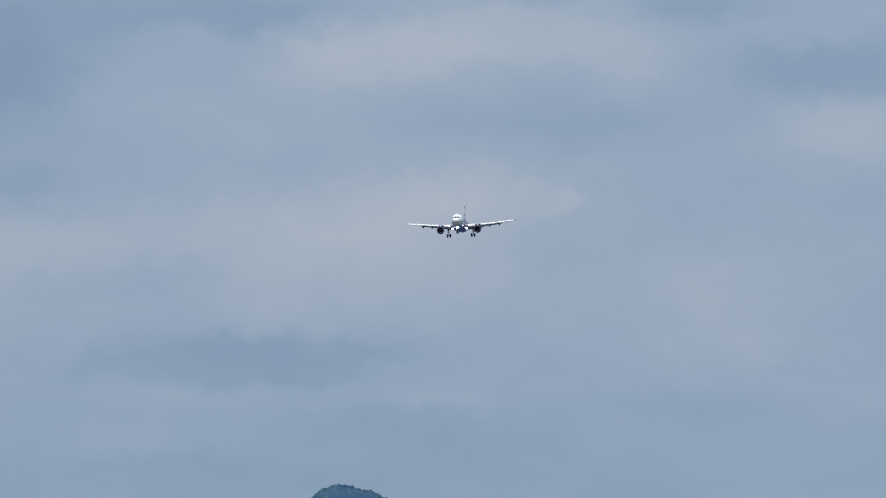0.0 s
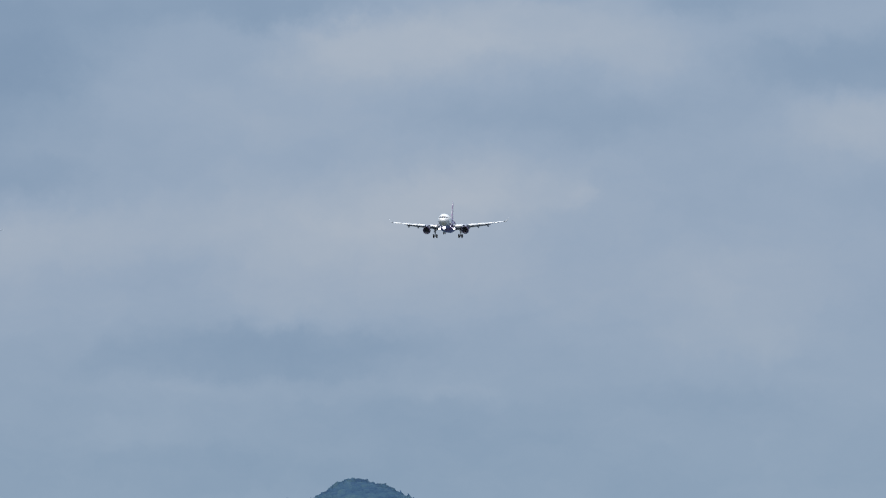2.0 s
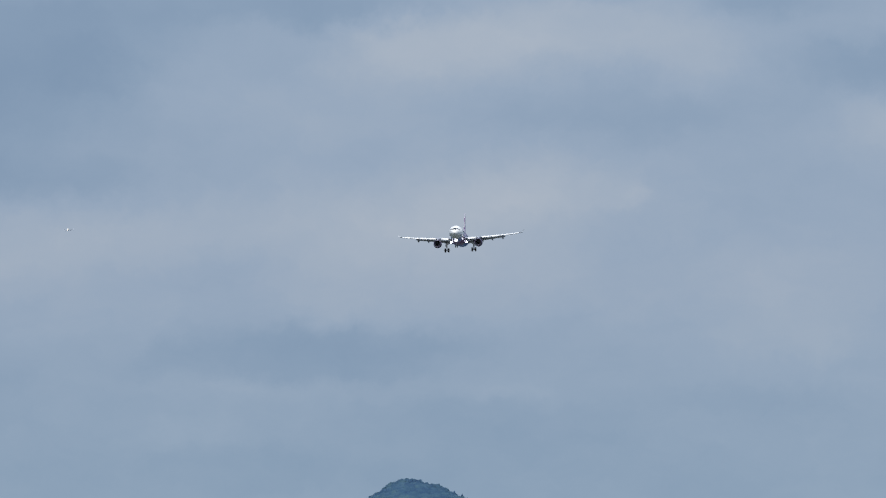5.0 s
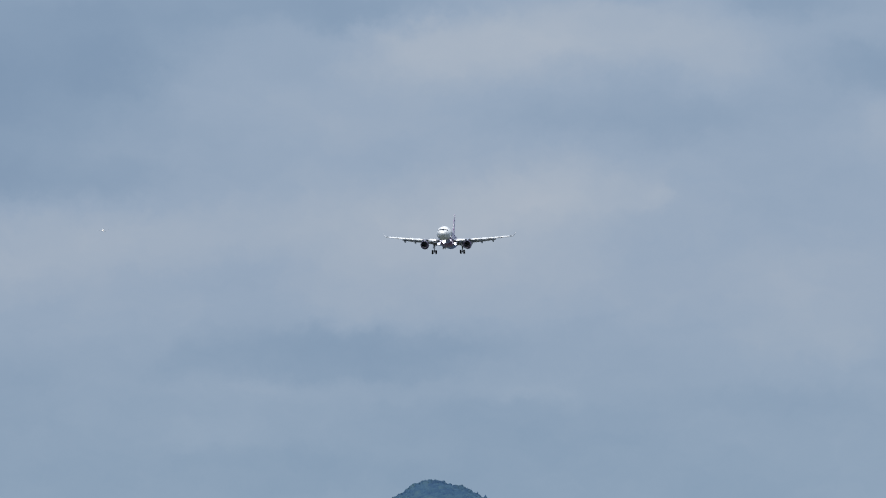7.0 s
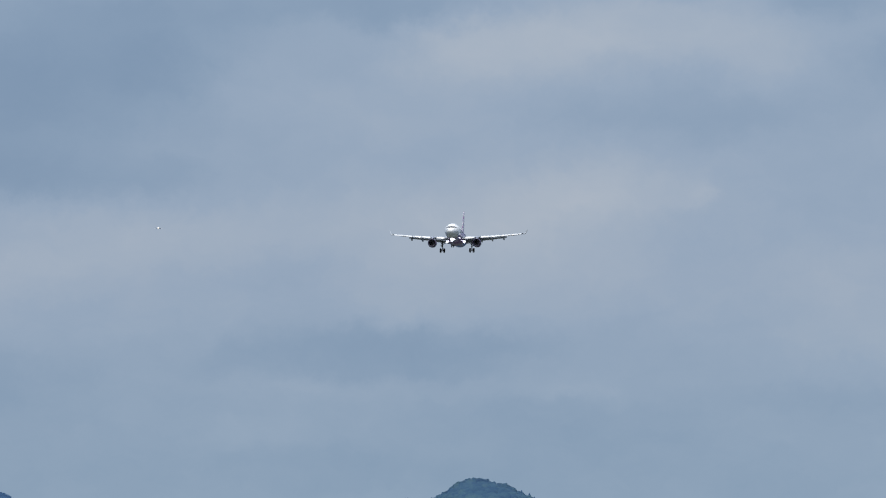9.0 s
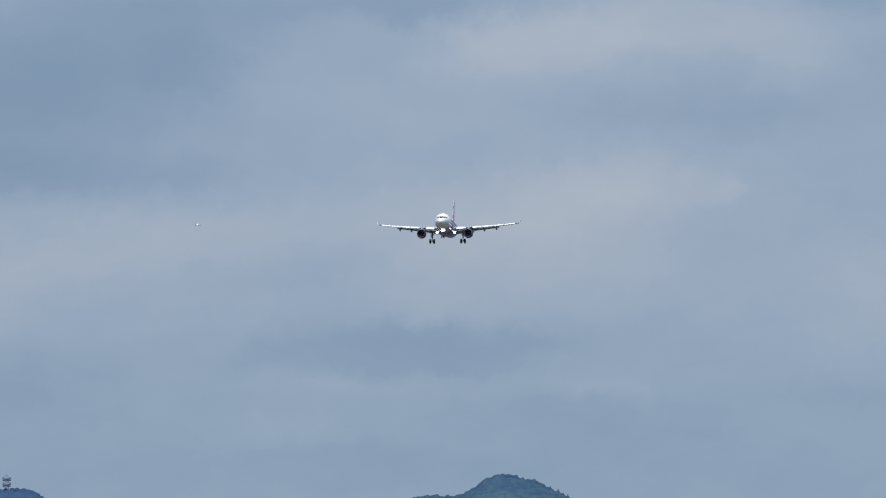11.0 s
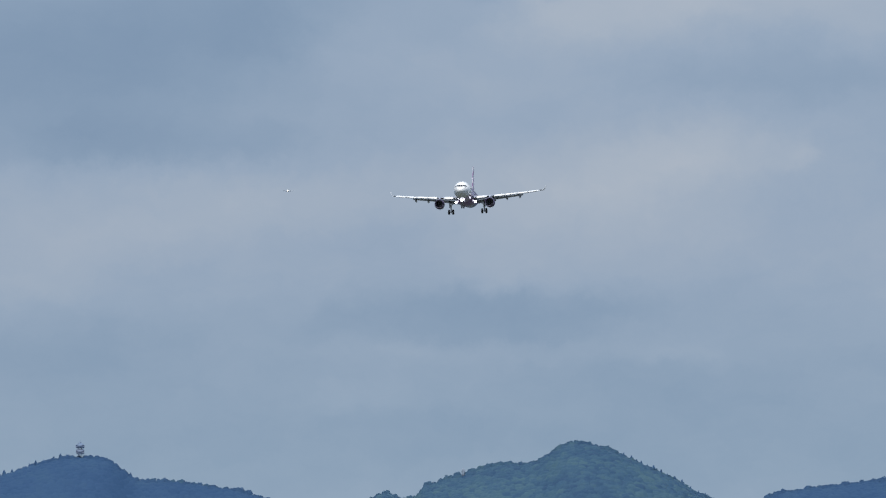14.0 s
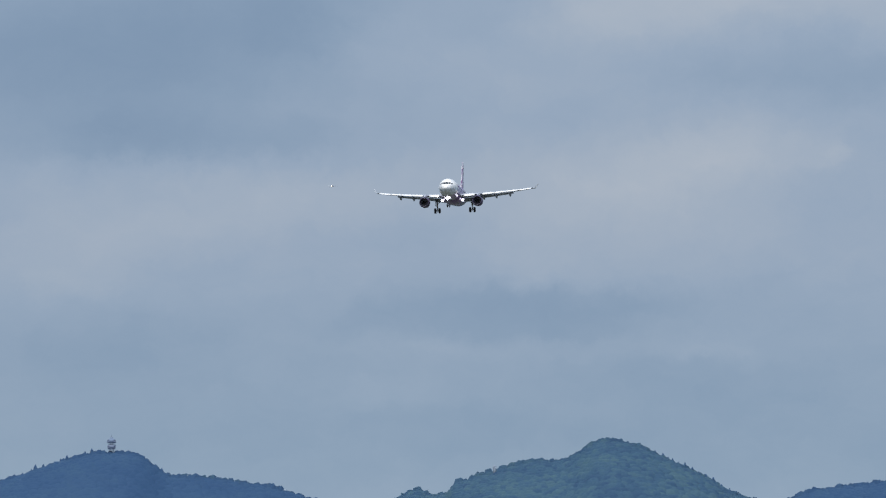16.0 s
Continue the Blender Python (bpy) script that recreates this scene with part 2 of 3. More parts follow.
def lathe(profile, axis="Y", n=32, caps=False):
    """Turns (distance along the axis, radius) about the axis."""
    rings = []
    for d, r in profile:
        ring = circle(d, max(r, 0.001), n=n)
        if axis == "X":
            ring = [(y, x, z) for x, y, z in ring]
        elif axis == "Z":
            ring = [(x, z, y) for x, y, z in ring]
        rings.append(ring)
    return loft(rings, caps=caps)


def slab(sx, sy, sz, bevel=0.02, bm=None, at=(0, 0, 0)):
    bm = bm or bmesh.new()
    made = bmesh.ops.create_cube(bm, size=1.0, matrix=Matrix.Translation(at) @ Matrix.Diagonal((sx, sy, sz, 1)))
    edges = list({e for v in made["verts"] for e in v.link_edges})
    bmesh.ops.bevel(bm, geom=edges, offset=bevel, segments=2, affect="EDGES")
    return bm


# ---- ground and hills ----
def ground():
    bm = bmesh.new()
    n = 64
    rings = [[bm.verts.new((r * math.cos(2 * math.pi * i / n), r * math.sin(2 * math.pi * i / n), 0)) for i in range(n)] for r in (30, 300, 1500, 4000, 9000)]
    bm.faces.new(rings[0])
    for a, b in zip(rings, rings[1:]):
        for i in range(n):
            bm.faces.new((a[i], b[i], b[(i + 1) % n], a[(i + 1) % n]))
    return tagged(part("ground", bm, TURF, smooth=False), "flat open airfield grass below the approach", "ground", kind="structure")


ground()


def hill_height(far, base, humps, mid, reach, x):
    """Height of a hill's ridge over the ground at x: a long base with rounded tops on it."""
    s = x / (far * UNIT)
    h = base * np.exp(-((s - mid) / reach) ** 4)
    for c, top, wl, wr in humps:
        h = h + top * np.exp(-((s - c) / np.where(s < c, wl, wr)) ** 2)
    return EYE_Z + h * far * UNIT


def hill_surface(spec, x, y):
    far, base, humps, mid, reach, deep = spec
    ridge = hill_height(far, base, humps, mid, reach, x)
    d = (y - far) / deep
    fall = np.exp(-np.abs(d) ** 1.6 * 1.9)
    spur = 1 + 0.05 * np.sin(x * 0.045 + d * 4) * np.minimum(np.abs(d) * 3, 1)
    return ridge * fall * spur


NEAR_HILL = (4380, 424, [(-254, 14, 9, 132), (-27, 36, 203, 52), (40, 93, 87, 111), (-129, 32, 105, 70), (177, 22, 81, 50), (-330, 13, 26, 22)], -40, 1100, 330)
RIGHT_HILL = (4640, 430, [(384, 16, 49, 176), (639, 33, 178, 700)], 900, 1400, 250)
LEFT_HILL = (4760, 396, [(-923, 90, 108, 74), (-1081, 47, 162, 106), (-715, 69, 92, 183), (-581, 11, 37, 169), (-828, 77, 67, 53)], -820, 1100, 210)


def hill(name, spec, mat, label, x0, x1):
    far, base, humps, mid, reach, deep = spec
    xs = np.linspace(x0, x1, 420)
    ys = np.concatenate([np.linspace(far - deep * 2.2, far, 50), np.linspace(far, far + deep * 1.1, 24)[1:]])
    ys = np.minimum(ys, 4985.0 + np.arange(len(ys)) * 0.01)
    X, Y = np.meshgrid(xs, ys)
    Z = np.maximum(hill_surface(spec, X, Y), -0.5)
    nx, ny = len(xs), len(ys)
    verts = np.stack([X, Y, Z], -1).reshape(-1, 3)
    faces = [(j * nx + i, j * nx + i + 1, (j + 1) * nx + i + 1, (j + 1) * nx + i) for j in range(ny - 1) for i in range(nx - 1)]
    me = bpy.data.meshes.new(name)
    me.from_pydata(verts.tolist(), [], faces)
    me.materials.append(mat)
    me.shade_smooth()
    return tagged(new(name, me), label, "hill", kind="structure")


def leaf_tufts(rng, middles, sizes, lean, out, soft):
    """Small ragged upright leaf tufts, one to each middle. Their shading leans towards the slope's own way, as in a thick canopy."""
    v0 = np.array([(1, 0, 0), (-1, 0, 0), (0, 1, 0), (0, -1, 0), (0, 0, 1), (0, 0, -1)], float)
    f0 = np.array([(0, 2, 4), (2, 1, 4), (1, 3, 4), (3, 0, 4), (2, 0, 5), (1, 2, 5), (3, 1, 5), (0, 3, 5)])
    n = len(middles)
    a = rng.uniform(0, 6.283, n)
    c, s = np.cos(a)[:, None], np.sin(a)[:, None]
    d = np.stack([v0[:, 0] * c - v0[:, 1] * s, v0[:, 0] * s + v0[:, 1] * c, np.repeat(v0[None, :, 2], n, 0)], -1)
    d = d * rng.uniform(0.55, 1.35, (n, 6, 1)) + 0.25 * rng.normal(0, 1, (n, 6, 3))
    d[:, 4, 2] += 0.8
    d[:, 5] = (0, 0, -7.0)  # rooted deep in the crown
    verts = middles[:, None] + d * sizes[:, None, :]
    shade = lean[:, None, :] + soft * out[:, None, :] + 0.12 * np.clip(d, -1, 1)
    shade /= np.linalg.norm(shade, axis=-1, keepdims=True)
    faces = (f0[None] + (np.arange(n) * 6)[:, None, None]).reshape(-1, 3)
    return verts.reshape(-1, 3), faces, shade.reshape(-1, 3)


def bough_swell(a, phase):
    """How far the boughs swell a crown outwards at bearing a."""
    return 1 + 0.12 * np.sin(3 * a + phase) + 0.06 * np.sin(5 * a - 2.3 * phase)


def crown_points(rng, feet, wide, tall, phase, each):
    """Points over the front and top of rounded crowns, with the way out of the crown at each."""
    n = len(feet)
    a = rng.uniform(-2.0, 2.0, (n, each)) - math.pi / 2
    up = rng.uniform(0.35, 1.0, (n, each))
    flat = np.sqrt(np.clip(1 - up ** 2, 0, 1))
    out = np.stack([flat * np.cos(a), flat * np.sin(a), up], -1)
    size = np.stack([wide, wide, tall], -1)[:, None, :]
    return (feet[:, None] + out * size * bough_swell(a, phase[:, None])[..., None]).reshape(-1, 3), out.reshape(-1, 3)


def crown_domes(rng, feet, wide, tall, phase, lean, soft, depth):
    """The closed leaf surface of rounded crowns, open only below, where they meet."""
    ups, m = np.array([-0.9, -0.45, 0.0, 0.35, 0.62, 0.82, 0.95]), 14
    n, k = len(feet), len(ups)
    a = np.tile(np.arange(m) * 2 * math.pi / m, k)
    up = np.repeat(ups, m)
    flat = np.where(up > 0, np.sqrt(1 - np.maximum(up, 0) ** 2), 1 - 0.6 * up)
    out = np.concatenate([np.stack([flat * np.cos(a), flat * np.sin(a), up], -1), [(0, 0, 1.0)]])
    a, up = np.append(a, 0), np.append(up, 1.0)
    swell = bough_swell(a[None], phase[:, None])[..., None] * np.ones((1, 1, 3))
    swell[..., 2] = 1 + rng.uniform(-0.13, 0.13, (n, k * m + 1)) * (up > 0.1)
    verts = feet[:, None] + out[None] * np.stack([wide, wide, tall], -1)[:, None, :] * swell
    verts[:, :m, 2] -= depth  # the skirts reach down into the stand
    i = np.arange(m)
    j = (i + 1) % m
    f0 = [np.stack(t, -1) + r * m for r in range(k - 1) for t in ((i, j, j + m), (i, j + m, i + m))]
    f0 = np.concatenate(f0 + [np.stack([i + (k - 1) * m, j + (k - 1) * m, np.full(m, k * m)], -1)])
    faces = (f0[None] + (np.arange(n) * (k * m + 1))[:, None, None]).reshape(-1, 3)
    shade = lean[:, None, :] + soft * np.maximum(out, (-1, -1, 0))[None]
    shade = shade / np.linalg.norm(shade, axis=-1, keepdims=True)
    return verts.reshape(-1, 3), faces, shade.reshape(-1, 3), k * m + 1


def canopy(rng, feet, wide, tall, lean, soft, each, tuft, depth=0.0):
    """Crowns with leaf tufts standing out of them; also how many points each crown has."""
    n = len(feet)
    phase = rng.uniform(0, 6.28, n)
    v1, f1, s1, per = crown_domes(rng, feet, wide, tall, phase, lean, soft, depth)
    mids, out = crown_points(rng, feet, wide, tall, phase, each)
    sizes = rng.uniform(0.5, 1.0, (n * each, 1)) * tuft * np.array((1.25, 1.0, 0.45))
    v2, f2, s2 = leaf_tufts(rng, mids - 0.15 * tuft * out, sizes, np.repeat(lean, each, 0), out, soft)
    return np.concatenate([v1, v2]), np.concatenate([f1, f2 + len(v1)]), np.concatenate([s1, s2]), per


def tri_mesh(name, verts, faces, mat, normals=None, tones=None):
    me = bpy.data.meshes.new(name)
    me.vertices.add(len(verts)), me.loops.add(len(faces) * 3), me.polygons.add(len(faces))
    me.vertices.foreach_set("co", verts.ravel())
    me.loops.foreach_set("vertex_index", faces.ravel().astype(np.int32))
    me.polygons.foreach_set("loop_start", np.arange(0, len(faces) * 3, 3, dtype=np.int32))
    me.polygons.foreach_set("loop_total", np.full(len(faces), 3, dtype=np.int32))
    me.update(calc_edges=True)
    me.materials.append(mat)
    if tones is not None:
        me.attributes.new("crown_tone", "FLOAT", "POINT").data.foreach_set("value", tones.astype(np.float32))
    if normals is not None:
        me.shade_smooth()
        me.normals_split_custom_set_from_vertices(normals.tolist())
    return me


def lumps(rng, x, y, cell):
    """Smooth random lumps of about one cell's size, between -1 and 1."""
    table = rng.uniform(-1, 1, (1024, 256))
    fx, fy = x / cell + 400, (y - 4000) / cell + 20
    ix, iy = np.floor(fx).astype(int), np.floor(fy).astype(int)
    sx, sy = fx - ix, fy - iy
    sx, sy = sx * sx * (3 - 2 * sx), sy * sy * (3 - 2 * sy)
    at = lambda a, b: table[(ix + a) % 1024, (iy + b) % 256]
    return (at(0, 0) * (1 - sx) + at(1, 0) * sx) * (1 - sy) + (at(0, 1) * (1 - sx) + at(1, 1) * sx) * sy


def wood(name, spec, mat, label, x0, x1, deep, seed, step, lift, relief, clearing=0.0):
    """Closed forest over the upper slope: low rounded crowns that run together, and taller ragged ones along the crest."""
    rng = np.random.default_rng(seed)
    far = spec[0]
    slope_at = lambda x, y: np.stack([(hill_surface(spec, x - 1, y) - hill_surface(spec, x + 1, y)) / 5, (hill_surface(spec, x, y - 1) - hill_surface(spec, x, y + 1)) / 2, np.full(len(x), 0.9)], -1)
    sheets = []
    for crest in (False, True):
        gap = 0.75 * step if crest else step
        rows = np.array([far - 3.0, far - 0.5]) if crest else np.arange(far - deep, far - 3, 1.3 * step)
        X, Y = np.meshgrid(np.arange(x0, x1, gap), rows)
        X = (X + gap * rng.uniform(-0.5, 0.5, X.shape)).ravel()
        Y = (Y + (1.0 if crest else 0.6 * step) * rng.uniform(-1, 1, Y.shape)).ravel()
        keep = (np.abs(X - clearing) > 2.0) | (Y < far - 12) | (clearing == 0)
        X, Y = X[keep], Y[keep]
        n = len(X)
        wide = step * rng.uniform(0.7, 1.05, n) * (0.75 if crest else 1.0)
        tall = wide * (rng.uniform(0.5, 1.6, n) if crest else rng.uniform(0.4, 0.75, n))
        Z = hill_surface(spec, X, Y) + lift - 0.3 * tall + 0.3 * lumps(rng, X, Y, 9.0) + (0.35 * lumps(rng, X, Y, 4.5) if crest else 0)
        leaves = canopy(rng, np.stack([X, Y, Z], -1), wide, tall, slope_at(X, Y), relief, 44 if crest else 4, (0.17 if crest else 0.06) * step, 2.5)
        tone = rng.random(n)
        sheets.append((*leaves[:3], np.concatenate([np.repeat(tone, leaves[3]), np.repeat(tone, (44 if crest else 4) * 6)])))
    (v1, f1, s1, t1), (v2, f2, s2, t2) = sheets
    me = tri_mesh(name, np.concatenate([v1, v2]), np.concatenate([f1, f2 + len(v1)]), mat, np.concatenate([s1, s2]), np.concatenate([t1, t2]))
    return tagged(new(name, me), label, "forest", kind="stuff")


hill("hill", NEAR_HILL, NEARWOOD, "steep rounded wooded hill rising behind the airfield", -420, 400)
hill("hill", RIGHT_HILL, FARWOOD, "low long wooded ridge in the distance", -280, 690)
hill("hill", LEFT_HILL, FARWOOD, "wooded hill tinted blue with haze, a mast on its top", -590, 210)
wood("woodland", NEAR_HILL, NEARWOOD, "dense mixed green woodland covering the nearer hill, haze in its colour", -112, 72, 120, 11, 2.2, -0.10, 0.45, -190 * NEAR_HILL[0] * UNIT)
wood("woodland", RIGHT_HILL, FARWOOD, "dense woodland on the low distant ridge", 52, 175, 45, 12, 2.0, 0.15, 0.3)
wood("woodland", LEFT_HILL, FARWOOD, "dense woodland on the mast hill, tinted blue with haze", -290, -95, 80, 13, 2.0, 0.3, 0.26)


def tri_crown(tree, leaves, mat):
    verts, faces, shade = leaves[:3]
    crown = new("crown", tri_mesh("crown", verts, faces, mat, shade, np.full(len(verts), 0.45)))
    crown.parent = tree


def broad_tree():
    tree = new("broadleaf_tree")
    bm = rod((0, 0, -0.6), (0.05, 0, 0.9), 0.13, 0.06, 8)
    for a in range(5):
        rod((0.03, 0, 0.3 + 0.1 * a), (0.6 * math.cos(a * 1.3), 0.6 * math.sin(a * 1.3), 1.0 + 0.12 * a), 0.045, 0.015, 6, bm)
    part("trunk", bm, BARK, tree)
    gen = np.random.default_rng(5)
    # boughs of different size make the outline uneven
    boughs = np.array([(0, 0, 1.15), (0.75, 0.1, 0.9), (-0.8, 0.1, 0.8), (0.2, -0.5, 0.95), (-0.3, 0.4, 1.4), (0.35, 0.1, 1.55), (-0.6, -0.3, 1.2)])
    lean = np.tile(np.array((0, -0.3, 0.9)), (7, 1))
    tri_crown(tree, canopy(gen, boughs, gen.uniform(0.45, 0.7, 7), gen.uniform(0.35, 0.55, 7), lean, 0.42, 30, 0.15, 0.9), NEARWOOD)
    return tagged(tree, "round broadleaf tree standing out on the hill's skyline", "tree", "skyline trees")


def cone_tree():
    tree = new("conifer_tree")
    part("trunk", rod((0, 0, -0.6), (0, 0, 2.2), 0.09, 0.02, 8), BARK, tree)
    gen = np.random.default_rng(6)
    # whorls of branches, shorter towards the tip
    h = np.repeat(np.linspace(0.0, 0.96, 9), 7)
    n = len(h)
    a, q = np.tile(np.arange(7) * 0.9, 9) + 4 * h + gen.normal(0, 0.1, n), (1 - h) * 0.6 * gen.uniform(0.7, 1.1, n)
    feet = np.stack([q * np.cos(a), q * np.sin(a), 0.05 + 2.15 * h], -1)
    wide = (0.44 - 0.30 * h) * gen.uniform(0.8, 1.2, n)
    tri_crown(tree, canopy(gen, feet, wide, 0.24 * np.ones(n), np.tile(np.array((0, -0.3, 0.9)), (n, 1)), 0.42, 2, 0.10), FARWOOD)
    return tagged(tree, "pointed conifer tree standing out on the hill's skyline", "tree", "skyline trees")


def plant(tree, spec, places, sink):
    far = spec[0]
    for i, (s, size) in enumerate(places):
        x = s * far * UNIT
        y = far - 0.5
        m = pose(x, y, float(hill_surface(spec, np.array(x), np.array(y))) - sink * size, 0, 0, 23 * i % 80 - 40) @ Matrix.Scale(size, 4)
        if i == 0 and not tree.get("planted"):
            tree.matrix_basis, tree["planted"] = m, True
        else:
            copy_thing(tree, m)


BROAD, CONE = broad_tree(), cone_tree()
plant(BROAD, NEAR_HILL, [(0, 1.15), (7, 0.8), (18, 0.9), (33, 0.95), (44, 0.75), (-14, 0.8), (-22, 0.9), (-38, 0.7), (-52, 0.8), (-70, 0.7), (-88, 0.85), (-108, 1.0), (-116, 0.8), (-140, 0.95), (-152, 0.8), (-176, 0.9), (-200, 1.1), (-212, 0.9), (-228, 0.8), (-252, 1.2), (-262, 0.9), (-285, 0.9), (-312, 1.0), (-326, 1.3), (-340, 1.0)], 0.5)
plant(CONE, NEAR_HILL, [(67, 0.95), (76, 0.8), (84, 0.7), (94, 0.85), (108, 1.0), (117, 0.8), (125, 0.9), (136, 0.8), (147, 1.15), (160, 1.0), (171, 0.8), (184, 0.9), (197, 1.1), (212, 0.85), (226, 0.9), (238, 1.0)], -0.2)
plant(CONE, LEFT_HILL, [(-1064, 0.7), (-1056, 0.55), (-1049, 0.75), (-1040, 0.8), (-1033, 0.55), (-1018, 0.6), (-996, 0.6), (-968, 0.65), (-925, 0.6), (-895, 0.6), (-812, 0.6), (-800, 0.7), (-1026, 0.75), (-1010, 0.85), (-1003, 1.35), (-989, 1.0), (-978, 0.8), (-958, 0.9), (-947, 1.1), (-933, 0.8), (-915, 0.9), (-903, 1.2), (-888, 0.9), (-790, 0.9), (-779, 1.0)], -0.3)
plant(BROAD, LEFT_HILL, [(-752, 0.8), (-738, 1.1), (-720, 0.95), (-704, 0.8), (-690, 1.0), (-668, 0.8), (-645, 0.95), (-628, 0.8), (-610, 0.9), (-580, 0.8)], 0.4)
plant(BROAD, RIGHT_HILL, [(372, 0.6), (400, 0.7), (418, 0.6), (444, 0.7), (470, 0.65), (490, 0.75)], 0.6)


def gap_lump(spec, s, wide, tall, seed):
    """A pale upright lump, added to stand for a sky-coloured gap between the crowns."""
    rng = random.Random(seed)
    bm = bmesh.new()
    bmesh.ops.create_icosphere(bm, subdivisions=3, radius=1.0)
    for v in bm.verts:
        k = 0.75 + 0.5 * noise.noise(v.co * 1.7 + Vector((seed, 0, 0))) + 0.12 * rng.random()
        v.co = Vector((v.co.x * wide * k, v.co.y * wide * k, v.co.z * tall * k))
    far = spec[0]
    ob = part("gap_lump", bm, PALE_LUMP)
    x = s * far * UNIT
    ob.location = (x, far - 2.5, float(hill_surface(spec, np.array(x), np.array(far - 2.5))) + 0.9)
    return tagged(ob, "pale upright lump standing for a sky-coloured gap among the hillside trees", "rock", "hillside rocks")


gap_lump(NEAR_HILL, -190, 0.9, 1.9, 3)
gap_lump(LEFT_HILL, -733, 0.5, 0.9, 4)
gap_lump(LEFT_HILL, -712, 0.7, 0.7, 5)
gap_lump(LEFT_HILL, -561, 0.7, 0.8, 6)


def mast():
    """Relay mast: lattice legs, two round platforms with dishes, a rod on top."""
    far = LEFT_HILL[0]
    x = -868 * far * UNIT
    z = float(hill_surface(LEFT_HILL, np.array(x), np.array(far - 1.0))) + 1.85
    ob = new("relay_mast")
    ob.location = (x, far - 1.0, z)
    for k in range(4):
        sx, sy = (-1, 1)[k % 2], (-1, 1)[k // 2]
        part("leg", rod((sx * 0.8, sy * 0.8, -2.4), (sx * 0.5, sy * 0.5, 5.2), 0.12, 0.09, 8), MAST, ob)
    for k in range(5):
        h = -0.3 + 1.1 * k
        w = 0.76 - 0.05 * k
        bm = rod((-w, -w, h), (w, -w, h + 1.0), 0.05, n=6)
        rod((w, -w, h), (-w, -w, h + 1.0), 0.05, n=6, bm=bm)
        part("brace", bm, MAST, ob)
    for h, r, t in ((0.6, 1.62, 0.12), (3.05, 1.74, 0.12)):
        deck = part("platform", lathe([(h, 0.2), (h, r), (h + t, r), (h + t, 0.2)], "Z", 24), MAST, ob)
        part("railing", lathe([(h + t, r * 0.98), (h + t + 0.35, r * 0.98), (h + t + 0.35, r * 0.94), (h + t, r * 0.94)], "Z", 24), MAST, deck)
    part("equipment_drum", lathe([(0.75, 0.3), (0.75, 1.55), (1.5, 1.75), (2.3, 1.7), (2.55, 1.2), (2.7, 0.3)], "Z", 28), DISH, ob, "pale round equipment drum")
    part("equipment_drum", lathe([(3.2, 0.3), (3.2, 1.7), (4.1, 1.85), (4.6, 1.5), (4.95, 0.8), (5.0, 0.3)], "Z", 28), MAST, ob, "dark round equipment drum")
    for i, (dx, h, r) in enumerate(((-1.25, 1.5, 0.5), (1.25, 1.4, 0.5), (0, 1.7, 0.6), (-1.3, 3.9, 0.55), (0.1, 3.8, 0.55), (1.35, 3.9, 0.5))):
        bm = lathe([(-1.6 + 0.3, 0.03), (-1.6 + 0.22, r * 0.5), (-1.6, r), (-1.6 + 0.05, r), (-1.6 + 0.3, r * 0.5), (-1.6 + 0.4, 0.03)], "Y", 20)
        bmesh.ops.translate(bm, verts=bm.verts, vec=(dx, 0, h))
        part("dish", bm, DISH, ob)
    part("top_frame", lathe([(4.95, 0.7), (5.5, 0.6), (5.5, 0.5), (4.95, 0.55)], "Z", 16), MAST, ob)
    part("antenna_rod", rod((0, 0, 4.9), (0, 0, 6.9), 0.07, 0.03, 6), MAST, ob)
    return tagged(ob, "steel relay mast with round decks on the hilltop", "radio mast")


mast()


# ---- the airliner: nose at the origin, pointing to -y ----
PLANE = tagged(new("airliner"), "white and purple twin-engine airliner, gear and flaps down, landing lights on", "airplane")


def skin_radius(y):
    if y < 6.0:
        return 1.975 * (1 - (1 - y / 6.0) ** 2.1) ** 0.56
    if y < 23.5:
        return 1.975
    s = (y - 23.5) / 14.0
    return 1.975 * (1 - s ** 1.55) + 0.16 * s


def skin_mid(y):
    if y < 6.0:
        return -0.42 * (1 - y / 6.0) ** 2
    if y < 23.5:
        return 0.0
    return 1.15 * ((y - 23.5) / 14.0) ** 1.3


